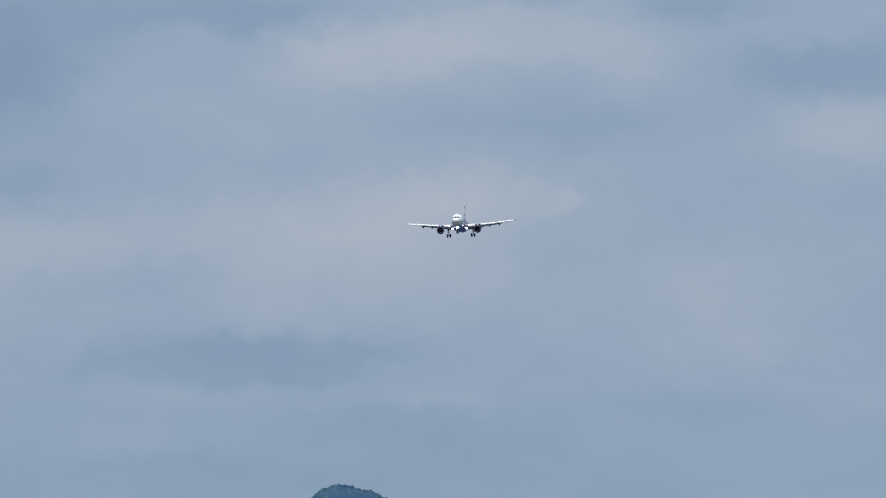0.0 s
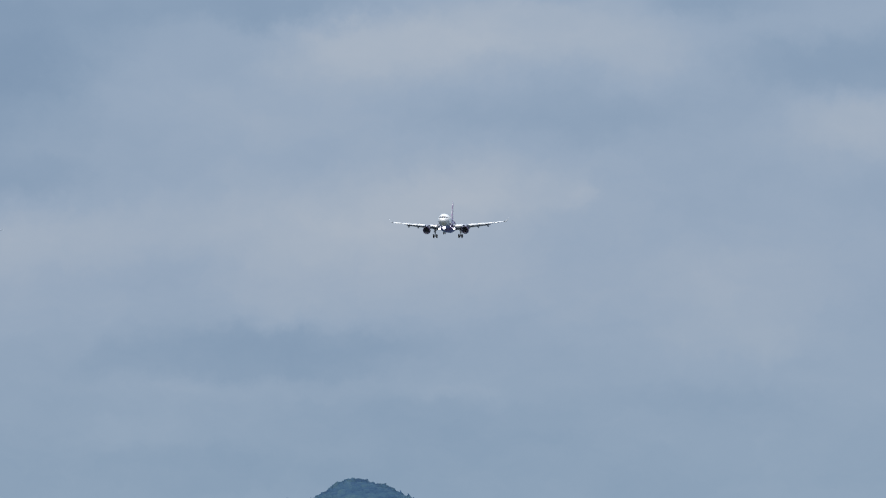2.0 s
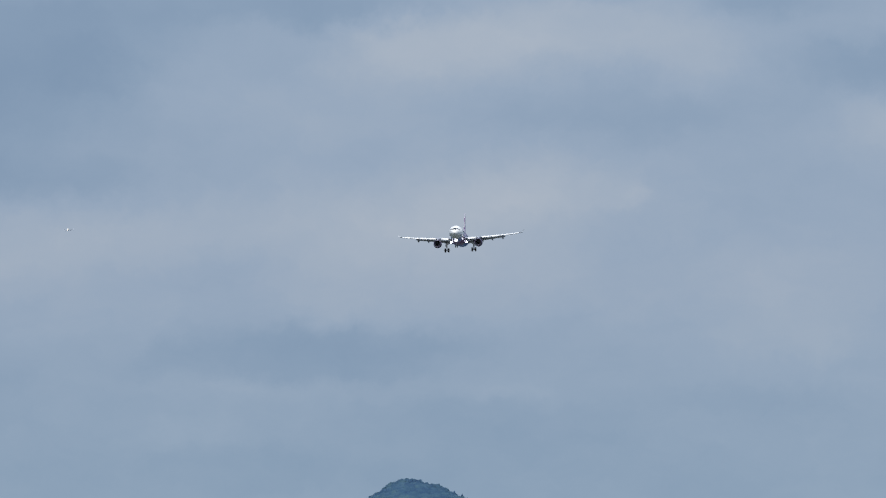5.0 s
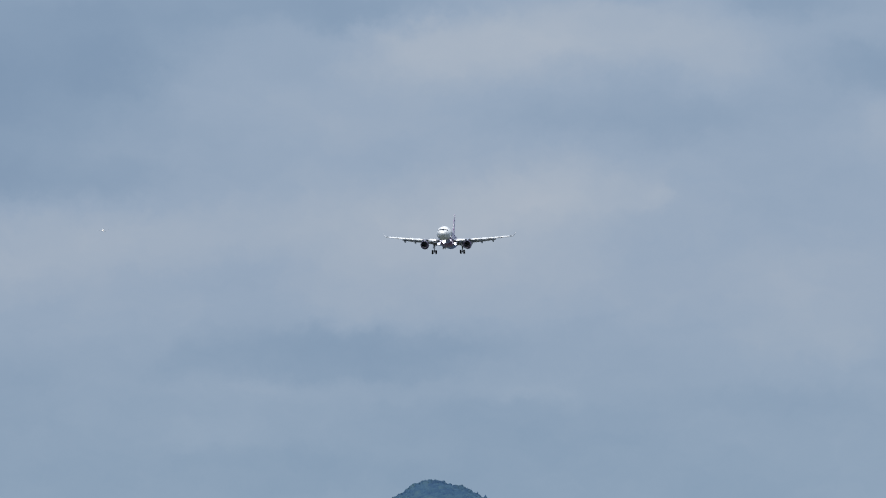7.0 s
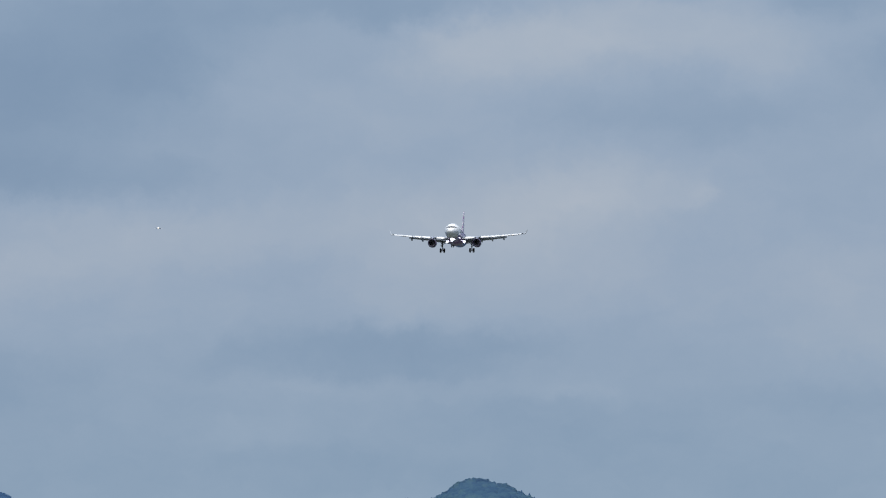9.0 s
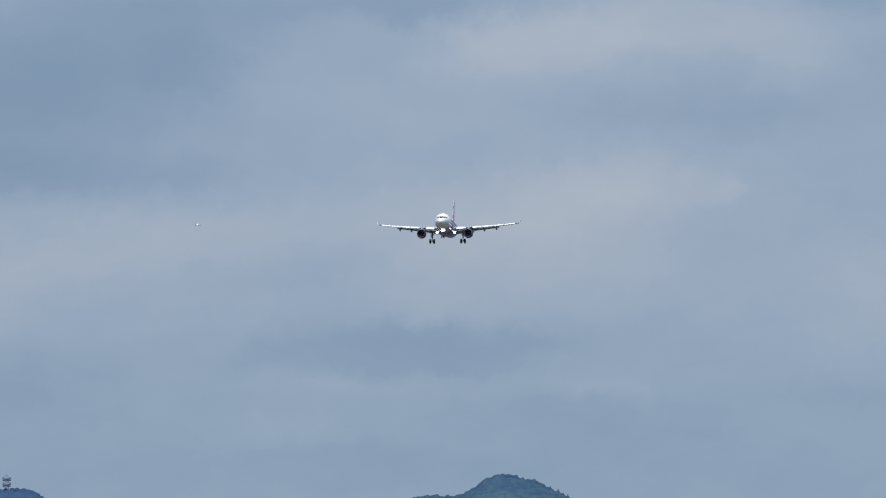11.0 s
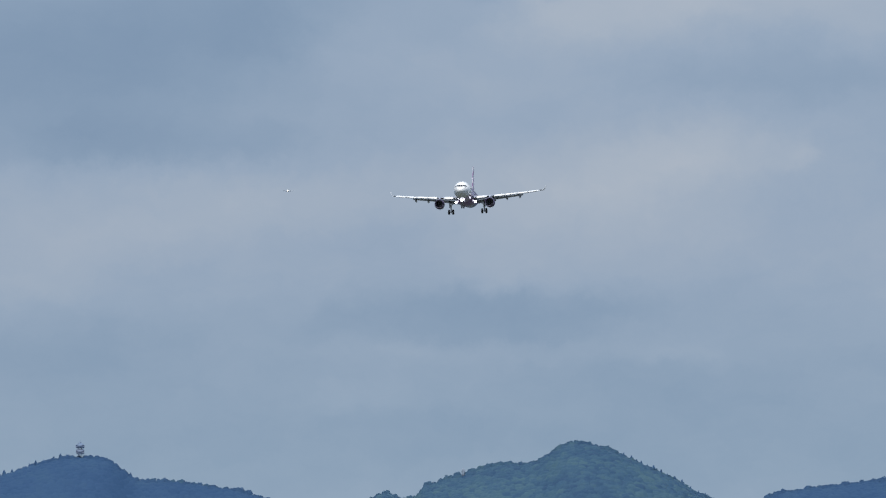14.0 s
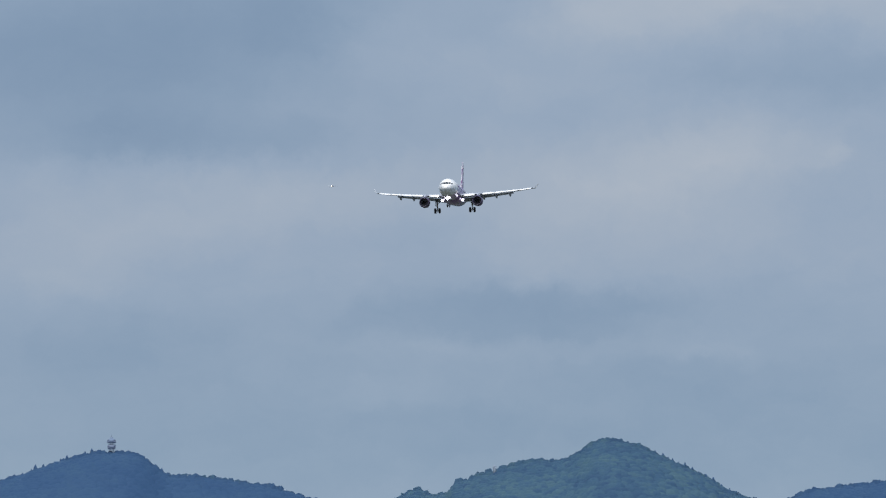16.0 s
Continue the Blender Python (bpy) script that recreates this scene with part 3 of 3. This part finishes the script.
def fuselage():
    ys = [0.004, 0.03, 0.1, 0.22, 0.4, 0.65, 1.0, 1.4, 1.9, 2.5, 3.2, 4.0, 5.0, 6.0]
    ys += [6 + 0.97 * k for k in range(1, 19)] + [24.2, 25.5, 27, 28.5, 30, 31.5, 33, 34.5, 36, 37, 37.4]
    body = part("fuselage", loft([circle(y, skin_radius(y), z=skin_mid(y), n=48, tall=1.045) for y in ys]), LIVERY, PLANE, "white nose with purple rear body")
    # belly fairing round the wing box
    rings = []
    for k in range(15):
        s = k / 14
        w = math.sin(math.pi * s) ** 0.55 if 0 < s < 1 else 0.02
        rings.append([(x * (0.5 + 0.5 * w), y, -1.25 + z * w * 1.05) for x, y, z in circle(10.2 + 10.6 * s, 2.15, n=32, tall=0.62)])
    part("belly_fairing", loft(rings), LIVERY, PLANE, "purple rounded belly fairing")

    def pane(a0, a1, y0, y1):
        """One window laid 2 cm proud of the skin between two angles from the top."""
        bm = bmesh.new()
        n = 5
        grid = []
        for i in range(n + 1):
            row = []
            for j in range(n + 1):
                a = a0 + (a1 - a0) * j / n
                y = y0(j / n) + (y1(j / n) - y0(j / n)) * i / n
                r = skin_radius(y) + 0.02
                row.append(bm.verts.new((r * math.sin(a), y, skin_mid(y) + 1.045 * r * math.cos(a))))
            grid.append(row)
        for i in range(n):
            for j in range(n):
                bm.faces.new((grid[i][j], grid[i][j + 1], grid[i + 1][j + 1], grid[i + 1][j]))
        return bm

    for side in (-1, 1):
        for a0, a1, ya, yb in ((0.025, 0.5, 0.44, 0.56), (0.54, 0.88, 0.62, 1.16), (0.92, 1.10, 1.3, 1.7)):
            long0 = 0.66 if a0 < 0.3 else 0.72
            part("cockpit_window", pane(side * a0, side * a1, lambda s, ya=ya, yb=yb: ya + (yb - ya) * s, lambda s, ya=ya, yb=yb, L=long0: ya + (yb - ya) * s + L), GLASS, PLANE, "dark cockpit pane")
    first = None
    for side in (-1, 1):
        for k in range(32):
            y = 6.6 + k * 0.56
            if first is None:
                bm = bmesh.new()
                bmesh.ops.create_circle(bm, cap_ends=True, segments=10, radius=0.17, matrix=Matrix.Diagonal((0.7, 1, 1, 1)))
                made = bmesh.ops.extrude_face_region(bm, geom=bm.faces[:])
                bmesh.ops.translate(bm, verts=[v for v in made["geom"] if isinstance(v, bmesh.types.BMVert)], vec=(0, 0, 0.03))
                first = part("cabin_window", bm, GLASS, PLANE)
                ob = first
            else:
                ob = again(first, PLANE, Matrix())
            n = Vector((side * math.sin(1.33), 0, math.cos(1.33)))
            ob.matrix_basis = Matrix.Translation((side * 1.972 * math.sin(1.33), y, 2.06 * math.cos(1.33))) @ n.to_track_quat("Z", "Y").to_matrix().to_4x4() @ pose(0, 0, 0, 0, 0, 90)
    for side in (-1, 1):
        for y in (5.2, 24.4):
            part("cabin_door", pane(side * 1.02, side * 1.9, lambda k, y=y: y, lambda k, y=y: y + 0.85), WHITE if y < 10 else LIVERY, PLANE, "outlined cabin door")
    part("radome_seam", lathe([(0.92, skin_radius(0.92) + 0.004), (0.95, skin_radius(0.95) + 0.006)], "Y", 40), GREY, PLANE).location = (0, 0, skin_mid(0.93))
    for y, h in ((7.5, 0.35), (14.0, 0.4)):
        part("blade_antenna", loft([[(-0.02, y, 2.0), (0.02, y, 2.0), (0.02, y + 0.4, 2.0), (-0.02, y + 0.4, 2.0)], [(-0.01, y + 0.2, 2.05 + h), (0.01, y + 0.2, 2.05 + h), (0.01, y + 0.4, 2.05 + h), (-0.01, y + 0.4, 2.05 + h)]]), WHITE, PLANE)
    return body


def wing_le(x):
    return 11.2 + (x - 1.6) * 0.535


def wing_z(x):
    d = x - 1.6
    return -0.98 + d * 0.089 + 0.0023 * d * d


def wing_chord(x):
    return 6.9 - (x - 1.6) * 0.62 if x < 6.4 else 3.92 - (x - 6.4) * 0.225


def foil(x, y0, chord, z0, thick, n=14, side=1, twist=0.0, droop=0.0):
    """A wing section across y at x: rounded front, thin rear, little camber."""
    out = []
    for i in range(2 * n):
        s = i / n
        up = s <= 1
        c = (1 - math.cos(math.pi * (s if up else 2 - s))) / 2
        t = thick * chord * (1.48 * math.sqrt(c) - 0.63 * c - 1.76 * c * c + 1.42 * c ** 3 - 0.51 * c ** 4)
        z = (t if up else -t * 0.75) + 0.02 * chord * math.sin(math.pi * c)
        y = c * chord
        out.append((side * x, y0 + y, z0 + z - math.sin(twist) * y - droop * max(0, c - 0.5) * chord))
    return out


def strip(x0, x1, side, n, front, chord_of, drop, thick, tilt):
    """A slat or flap along the wing from x0 to x1."""
    rings = []
    for k in range(n + 1):
        x = x0 + (x1 - x0) * k / n
        c = chord_of(x)
        y0 = front(x)
        z0 = wing_z(x) + drop(x)
        ring = foil(0, 0, c, 0, thick, 8)
        rings.append([(side * x, y0 + y * math.cos(tilt) + z * math.sin(tilt), z0 - y * math.sin(tilt) + z * math.cos(tilt)) for _, y, z in ring])
    return loft(rings)


def wing(side):
    stations = [0.3, 1.6, 3.2, 4.8, 6.4, 8.2, 10, 12, 14, 15.6, 16.85]
    w = part("wing", loft([foil(x, wing_le(x), wing_chord(x) * 0.9, wing_z(x), 0.125 - 0.0018 * x, side=side) for x in stations]), GREY, PLANE, "swept grey wing with bright leading edge")
    # slats let down ahead of the leading edge
    for x0, x1 in ((2.7, 4.9), (6.5, 8.95), (9.0, 11.45), (11.5, 13.95), (14.0, 16.5)):
        part("slat", strip(x0, x1, side, 3, lambda x: wing_le(x) - 0.11 * wing_chord(x) - 0.2, lambda x: 0.2 * wing_chord(x) + 0.3,
                           lambda x: -0.055 * wing_chord(x) - 0.08, 0.17, -radians(27)), SLAT, w, "pale extended slat")
    for x0, x1 in ((2.1, 6.3), (6.45, 12.6)):
        part("flap", strip(x0, x1, side, 3, lambda x: wing_le(x) + 0.84 * wing_chord(x), lambda x: 0.27 * wing_chord(x) + 0.2,
                           lambda x: -0.02 * wing_chord(x) - 0.03, 0.11, radians(19)), GREY, w, "lowered grey flap")
    part("aileron", strip(12.75, 15.9, side, 2, lambda x: wing_le(x) + 0.86 * wing_chord(x), lambda x: 0.2 * wing_chord(x), lambda x: 0.01, 0.1, radians(5)), GREY, w)
    for x, L in ((6.35, 3.7), (9.0, 3.1), (11.9, 2.6)):
        y0 = wing_le(x) + wing_chord(x) * 0.42
        rings = []
        for k in range(11):
            s = k / 10
            r = 0.26 * math.sin(math.pi * (0.03 + 0.94 * s)) ** 0.6
            rings.append(circle(y0 + L * s, r, side * x, wing_z(x) - 0.42 - 0.55 * max(0, s - 0.35) ** 1.1, 12, 1.3))
        part("flap_track_fairing", loft(rings), GREY, w, "dark pod under the wing")
    # tall upturned tip, curving out of the wing and leaning outwards
    rings = []
    for k in range(13):
        s = k / 12
        bend = min(1.0, s / 0.4)
        a = bend * radians(68)
        x = 16.85 + 0.62 * math.sin(bend * math.pi / 2) + 0.75 * max(0, s - 0.4)
        z = wing_z(16.85) + 0.42 * (1 - math.cos(bend * math.pi / 2)) + 1.2 * max(0, s - 0.4)
        c = 1.5 - 0.95 * s
        ring = foil(0, 0, c, 0, 0.085, 8)
        rings.append([(side * (x - zz * math.sin(a)), wing_le(16.85) + 0.1 + 1.5 * s + y, z + zz * math.cos(a)) for _, y, zz in ring])
    part("winglet", loft(rings), PALE, w, "tall upturned pale grey winglet")
    part("navigation_light", lathe([(-0.12, 0.02), (-0.08, 0.1), (0.1, 0.12), (0.2, 0.02)], "Y", 12), GLASS, w).location = (side * 16.75, wing_le(16.75) + 0.0, wing_z(16.75))
    # retractable landing lamp swung down under the wing root
    lamp = part("landing_light", lathe([(0.0, 0.36), (0.1, 0.37), (0.24, 0.2)], "Y", 20), STEEL, PLANE)
    lamp.location = (side * 2.2, 13.2, -1.80)
    part("lamp_lens", lathe([(-0.12, 0.01), (-0.11, 0.14), (-0.05, 0.24), (0.0, 0.29)], "Y", 20), LAMP, lamp, "glowing white lamp lens")
    part("lamp_arm", rod((side * 2.2, 13.32, -1.55), (side * 2.2, 13.7, -1.15), 0.06, n=8), STEEL, w)


def engine(side):
    e = new("engine")
    e.parent = PLANE
    e.location, e.scale = (side * 5.75, 9.3, -2.40), (0.94, 0.94, 0.94)
    part("nacelle", lathe([(0.06, 1.02), (0.2, 1.10), (0.6, 1.18), (1.3, 1.22), (2.2, 1.17), (3.0, 1.02), (3.5, 0.88), (3.46, 0.84), (2.6, 0.9)], "Y", 40), NACELLE, e, "dark purple nacelle")
    part("intake_lip", lathe([(0.5, 0.88), (0.2, 0.90), (0.05, 0.94), (0.0, 0.985), (0.05, 1.03), (0.19, 1.105)], "Y", 40), METAL, e, "dull purple intake lip")
    part("intake_duct", lathe([(0.45, 0.885), (1.2, 0.90), (1.21, 0.3), (1.25, 0.01)], "Y", 32), DARK, e)
    rows = []
    for q, w, tw in ((0.28, 0.06, 0.12), (0.6, 0.085, 0.09), (0.87, 0.10, 0.05)):
        rows.append([(q, 0.98, w), (q, 0.98 + tw, -w), (q, 1.0 + tw, -w), (q, 1.0, w)])
    blade = part("fan_blade", loft(rows), BLADE, e, "dark fan blade", smooth=False)
    for k in range(1, 24):
        again(blade, e, pose(0, 0, 0, 0, 15 * k, 0))
    part("spinner", lathe([(0.62, 0.01), (0.68, 0.09), (0.82, 0.2), (1.02, 0.29)], "Y", 20), DARK, e)
    part("core_nozzle", lathe([(2.6, 0.8), (3.6, 0.62), (4.4, 0.42), (4.38, 0.38), (4.0, 0.3), (5.0, 0.03)], "Y", 28), BLADE, e)
    rings = []
    for y, zt, zb, w in ((0.9, 1.25, 1.05, 0.08), (1.6, 1.6, 0.9, 0.2), (3.0, 2.0, 0.7, 0.24), (4.6, 1.95, 0.75, 0.22), (6.4, 1.75, 1.2, 0.08)):
        rings.append([(-w, y, zb), (w, y, zb), (w, y, zt), (0, y, zt + 0.08), (-w, y, zt)])
    part("pylon", loft(rings), GREY, e)
    bm = loft([[(-side * 0.80, 0.9, 0.72), (-side * 0.84, 0.9, 0.76), (-side * 0.84, 1.9, 0.76), (-side * 0.80, 1.9, 0.72)], [(-side * 1.15, 1.5, 1.05), (-side * 1.18, 1.5, 1.08), (-side * 1.18, 1.9, 1.08), (-side * 1.15, 1.9, 1.05)]])
    part("strake", bm, GREY, e)


def wheel(parent, x, y, z, r, w):
    t = part("wheel", lathe([(-w * 0.5, r * 0.55), (-w * 0.5, r * 0.82), (-w * 0.36, r * 0.97), (0, r), (w * 0.36, r * 0.97), (w * 0.5, r * 0.82), (w * 0.5, r * 0.55)], "X", 28), TYRE, parent, "black tyre")
    t.location = (x, y, z)
    part("rim", lathe([(-w * 0.42, 0.03), (-w * 0.42, r * 0.3), (-w * 0.3, r * 0.57), (w * 0.3, r * 0.57), (w * 0.42, r * 0.3), (w * 0.42, 0.03)], "X", 20), STEEL, parent).location = (x, y, z)


def main_gear(side):
    g = new("main_landing_gear")
    g.parent = PLANE
    g.location = (side * 3.8, 17.5, 0)
    part("leg", rod((0.0, 0, -0.9), (0, 0, -2.7), 0.19, 0.17, 14), STEEL, g)
    part("piston", rod((0, 0, -2.6), (0, 0, -3.6), 0.11, n=12), STEEL, g)
    part("axle", rod((-0.62, 0, -3.55), (0.62, 0, -3.55), 0.09, n=10), STEEL, g)
    part("side_stay", rod((0.0, 0.0, -2.1), (-side * 1.45, 0.0, -1.05), 0.09, n=8), STEEL, g)
    bm = rod((0, 0.15, -2.6), (0, 0.42, -3.05), 0.05, n=6)
    rod((0, 0.42, -3.05), (0, 0.15, -3.85), 0.05, n=6, bm=bm)
    part("torque_link", bm, STEEL, g)
    part("gear_door", slab(0.06, 1.0, 1.5, 0.02), GREY, g, "grey door on the gear leg").location = (side * 0.32, 0, -1.85)
    part("brake_line", rod((0.14, -0.12, -1.2), (0.12, -0.14, -3.4), 0.025, n=6), TYRE, g)
    for dx in (-0.465, 0.465):
        wheel(g, dx, 0, -3.55, 0.585, 0.43)


def nose_gear():
    g = new("nose_landing_gear")
    g.parent = PLANE
    g.location = (0, 5.07, 0)
    part("leg", rod((0, 0.1, -1.7), (0, 0, -3.1), 0.13, 0.12, 12), STEEL, g)
    part("piston", rod((0, 0, -2.7), (0, 0, -3.85), 0.075, n=10), STEEL, g)
    part("axle", rod((-0.32, 0, -3.8), (0.32, 0, -3.8), 0.06, n=8), STEEL, g)
    part("drag_stay", rod((0, -0.05, -2.5), (0, -1.2, -1.7), 0.06, n=8), STEEL, g)
    for side in (-1, 1):
        part("gear_door", slab(0.04, 1.9, 0.62, 0.015), WHITE, g, "white nose gear door").location = (side * 0.42, 0.6, -2.2)
        wheel(g, side * 0.25, 0, -3.8, 0.385, 0.22)
    for x, z, r in ((-0.32, -2.2, 0.22), (0.26, -2.13, 0.23), (-0.12, -2.48, 0.16)):
        lamp = part("taxi_light", lathe([(0.0, r), (0.1, r * 0.9), (0.16, r * 0.4)], "Y", 16), STEEL, g)
        lamp.location = (x, -0.26, z)
        part("lamp_lens", lathe([(-0.06, 0.01), (-0.05, r * 0.5), (-0.01, r)], "Y", 16), LAMP, g, "glowing white lamp lens").location = (x, -0.26, z)


def tail():
    rings = []
    for z, y0, c in ((1.2, 28.6, 7.2), (1.9, 29.2, 6.3), (3.5, 30.5, 5.2), (5.5, 32.1, 3.9), (7.6, 33.75, 2.7), (8.5, 34.5, 2.1), (8.7, 35.0, 1.3)):
        rings.append([(zz * 1.0, y, z) for _, y, zz in foil(0, y0, c, 0, 0.052, 10)])
    f = part("tail_fin", loft(rings), FIN, PLANE, "tall magenta and purple fin")
    part("rudder", loft([[(0.12, 33.9, 2.2), (0.0, 35.6, 2.2), (-0.12, 33.9, 2.2)], [(0.06, 35.9, 8.3), (0.0, 37.0, 8.3), (-0.06, 35.9, 8.3)]]), FIN, f)
    for side in (-1, 1):
        rings = []
        for x, y0, c in ((0.3, 31.2, 4.3), (2.0, 32.2, 3.4), (4.2, 33.5, 2.4), (6.0, 34.6, 1.6), (6.22, 34.9, 1.1)):
            rings.append(foil(x, y0, c, 0.95 + x * 0.105, 0.05, 10, side))
        part("tailplane", loft(rings), GREY, PLANE, "swept grey tailplane")


fuselage()
for s in (-1, 1):
    wing(s)
    engine(s)
    main_gear(s)
nose_gear()
tail()


# ---- a second aircraft, far off ----
def far_plane():
    p = tagged(new("distant_aircraft"), "tiny far-off aircraft with its landing light on", "airplane")
    part("fuselage", loft([circle(y, r, n=14) for y, r in ((0, 0.02), (0.1, 0.12), (0.4, 0.24), (0.9, 0.29), (3.6, 0.28), (4.6, 0.16), (5.3, 0.04))]), FARSKIN, p)
    for side in (-1, 1):
        part("wing", loft([foil(x, 1.7 + 0.5 * x, 1.0 - 0.28 * x, -0.12 + 0.09 * x, 0.12, 6, side) for x in (0.1, 1.0, 2.5)]), FARSKIN, p)
        part("engine", lathe([(1.45, 0.10), (1.5, 0.16), (1.9, 0.17), (2.3, 0.11), (2.28, 0.05)], "Y", 12), GREY, p).location = (side * 0.85, 0, -0.3)
    part("tail_fin", loft([[(zz, y, z) for _, y, zz in foil(0, y0, c, 0, 0.06, 6)] for z, y0, c in ((0.1, 4.1, 1.0), (1.1, 4.9, 0.4))]), FARSKIN, p)
    part("landing_light", lathe([(-0.12, 0.02), (-0.1, 0.15), (0.0, 0.24), (0.1, 0.16)], "Y", 14), FARLAMP, p, "glowing warm landing light").location = (-0.1, 0.0, -0.2)
    return p


FAR_PLANE = far_plane()

# seconds, place of the nose, pitch up, bank, heading to the side (degrees)
PLANE_ROWS = [
    (0, 37.83, 3560.0, 177.42, 2.40, 1.90, 5.40),
    (0.5, 35.22, 3526.0, 175.23, 2.40, 2.00, 5.40),
    (1, 33.00, 3492.0, 173.22, 2.40, 1.40, 5.40),
    (1.5, 30.81, 3458.0, 171.38, 2.40, 0.80, 5.40),
    (2, 28.32, 3424.0, 168.88, 2.40, 0.30, 5.40),
    (2.5, 26.05, 3390.0, 166.72, 2.70, 0.85, 5.40),
    (3, 23.65, 3356.0, 164.25, 3.00, 1.10, 5.40),
    (3.5, 21.45, 3322.0, 162.12, 3.20, 1.40, 5.40),
    (4, 19.30, 3288.0, 159.99, 3.20, 2.40, 5.40),
    (4.2, 18.42, 3274.4, 158.94, 3.20, 2.50, 5.40),
    (6.3, 8.16, 3131.6, 151.37, 3.60, 1.00, 5.40),
    (6.5, 6.98, 3118.0, 150.56, 3.63, 0.90, 5.40),
    (7, 4.83, 3084.0, 149.25, 3.70, 0.30, 5.40),
    (7.5, 2.79, 3050.0, 147.32, 3.76, -0.20, 5.40),
    (8, -0.05, 3016.0, 145.93, 3.83, -0.40, 5.40),
    (8.5, -2.10, 2982.0, 144.74, 3.90, -0.10, 5.40),
    (9, -4.53, 2948.0, 142.97, 3.80, 0.20, 5.40),
    (11.5, -15.11, 2778.0, 136.62, 3.30, 0.30, 4.90),
    (12, -16.67, 2744.0, 134.98, 3.29, 0.36, 4.80),
    (12.5, -18.83, 2710.0, 133.06, 3.28, 0.64, 4.70),
    (13, -20.85, 2676.0, 131.29, 3.27, 1.30, 4.60),
    (13.5, -22.78, 2642.0, 129.65, 3.26, 1.60, 4.60),
    (14, -24.67, 2608.0, 127.62, 3.24, 1.93, 4.60),
    (14.5, -26.62, 2574.0, 125.74, 3.23, 2.06, 4.70),
    (15, -28.88, 2540.0, 124.48, 3.22, 2.30, 4.80),
    (15.5, -31.20, 2506.0, 122.59, 3.21, 2.20, 5.20),
    (16, -33.51, 2472.0, 120.88, 3.20, 1.72, 5.60),
]


def motions():
    walk(PLANE, [(t, pose(x, y, z, -pitch, -bank, -turn)) for t, x, y, z, pitch, bank, turn in PLANE_ROWS])
    rows = []
    for t in (0.0, 4.0, 8.0, 12.0, 16.0):
        d = 4840.0
        rows.append((t, pose((-641 + 10.2 * t) * d * UNIT, d, EYE_Z + (976 + 0.5 * t) * d * UNIT, -2.0, 0, -1.5)))
    walk(FAR_PLANE, rows)


motions()
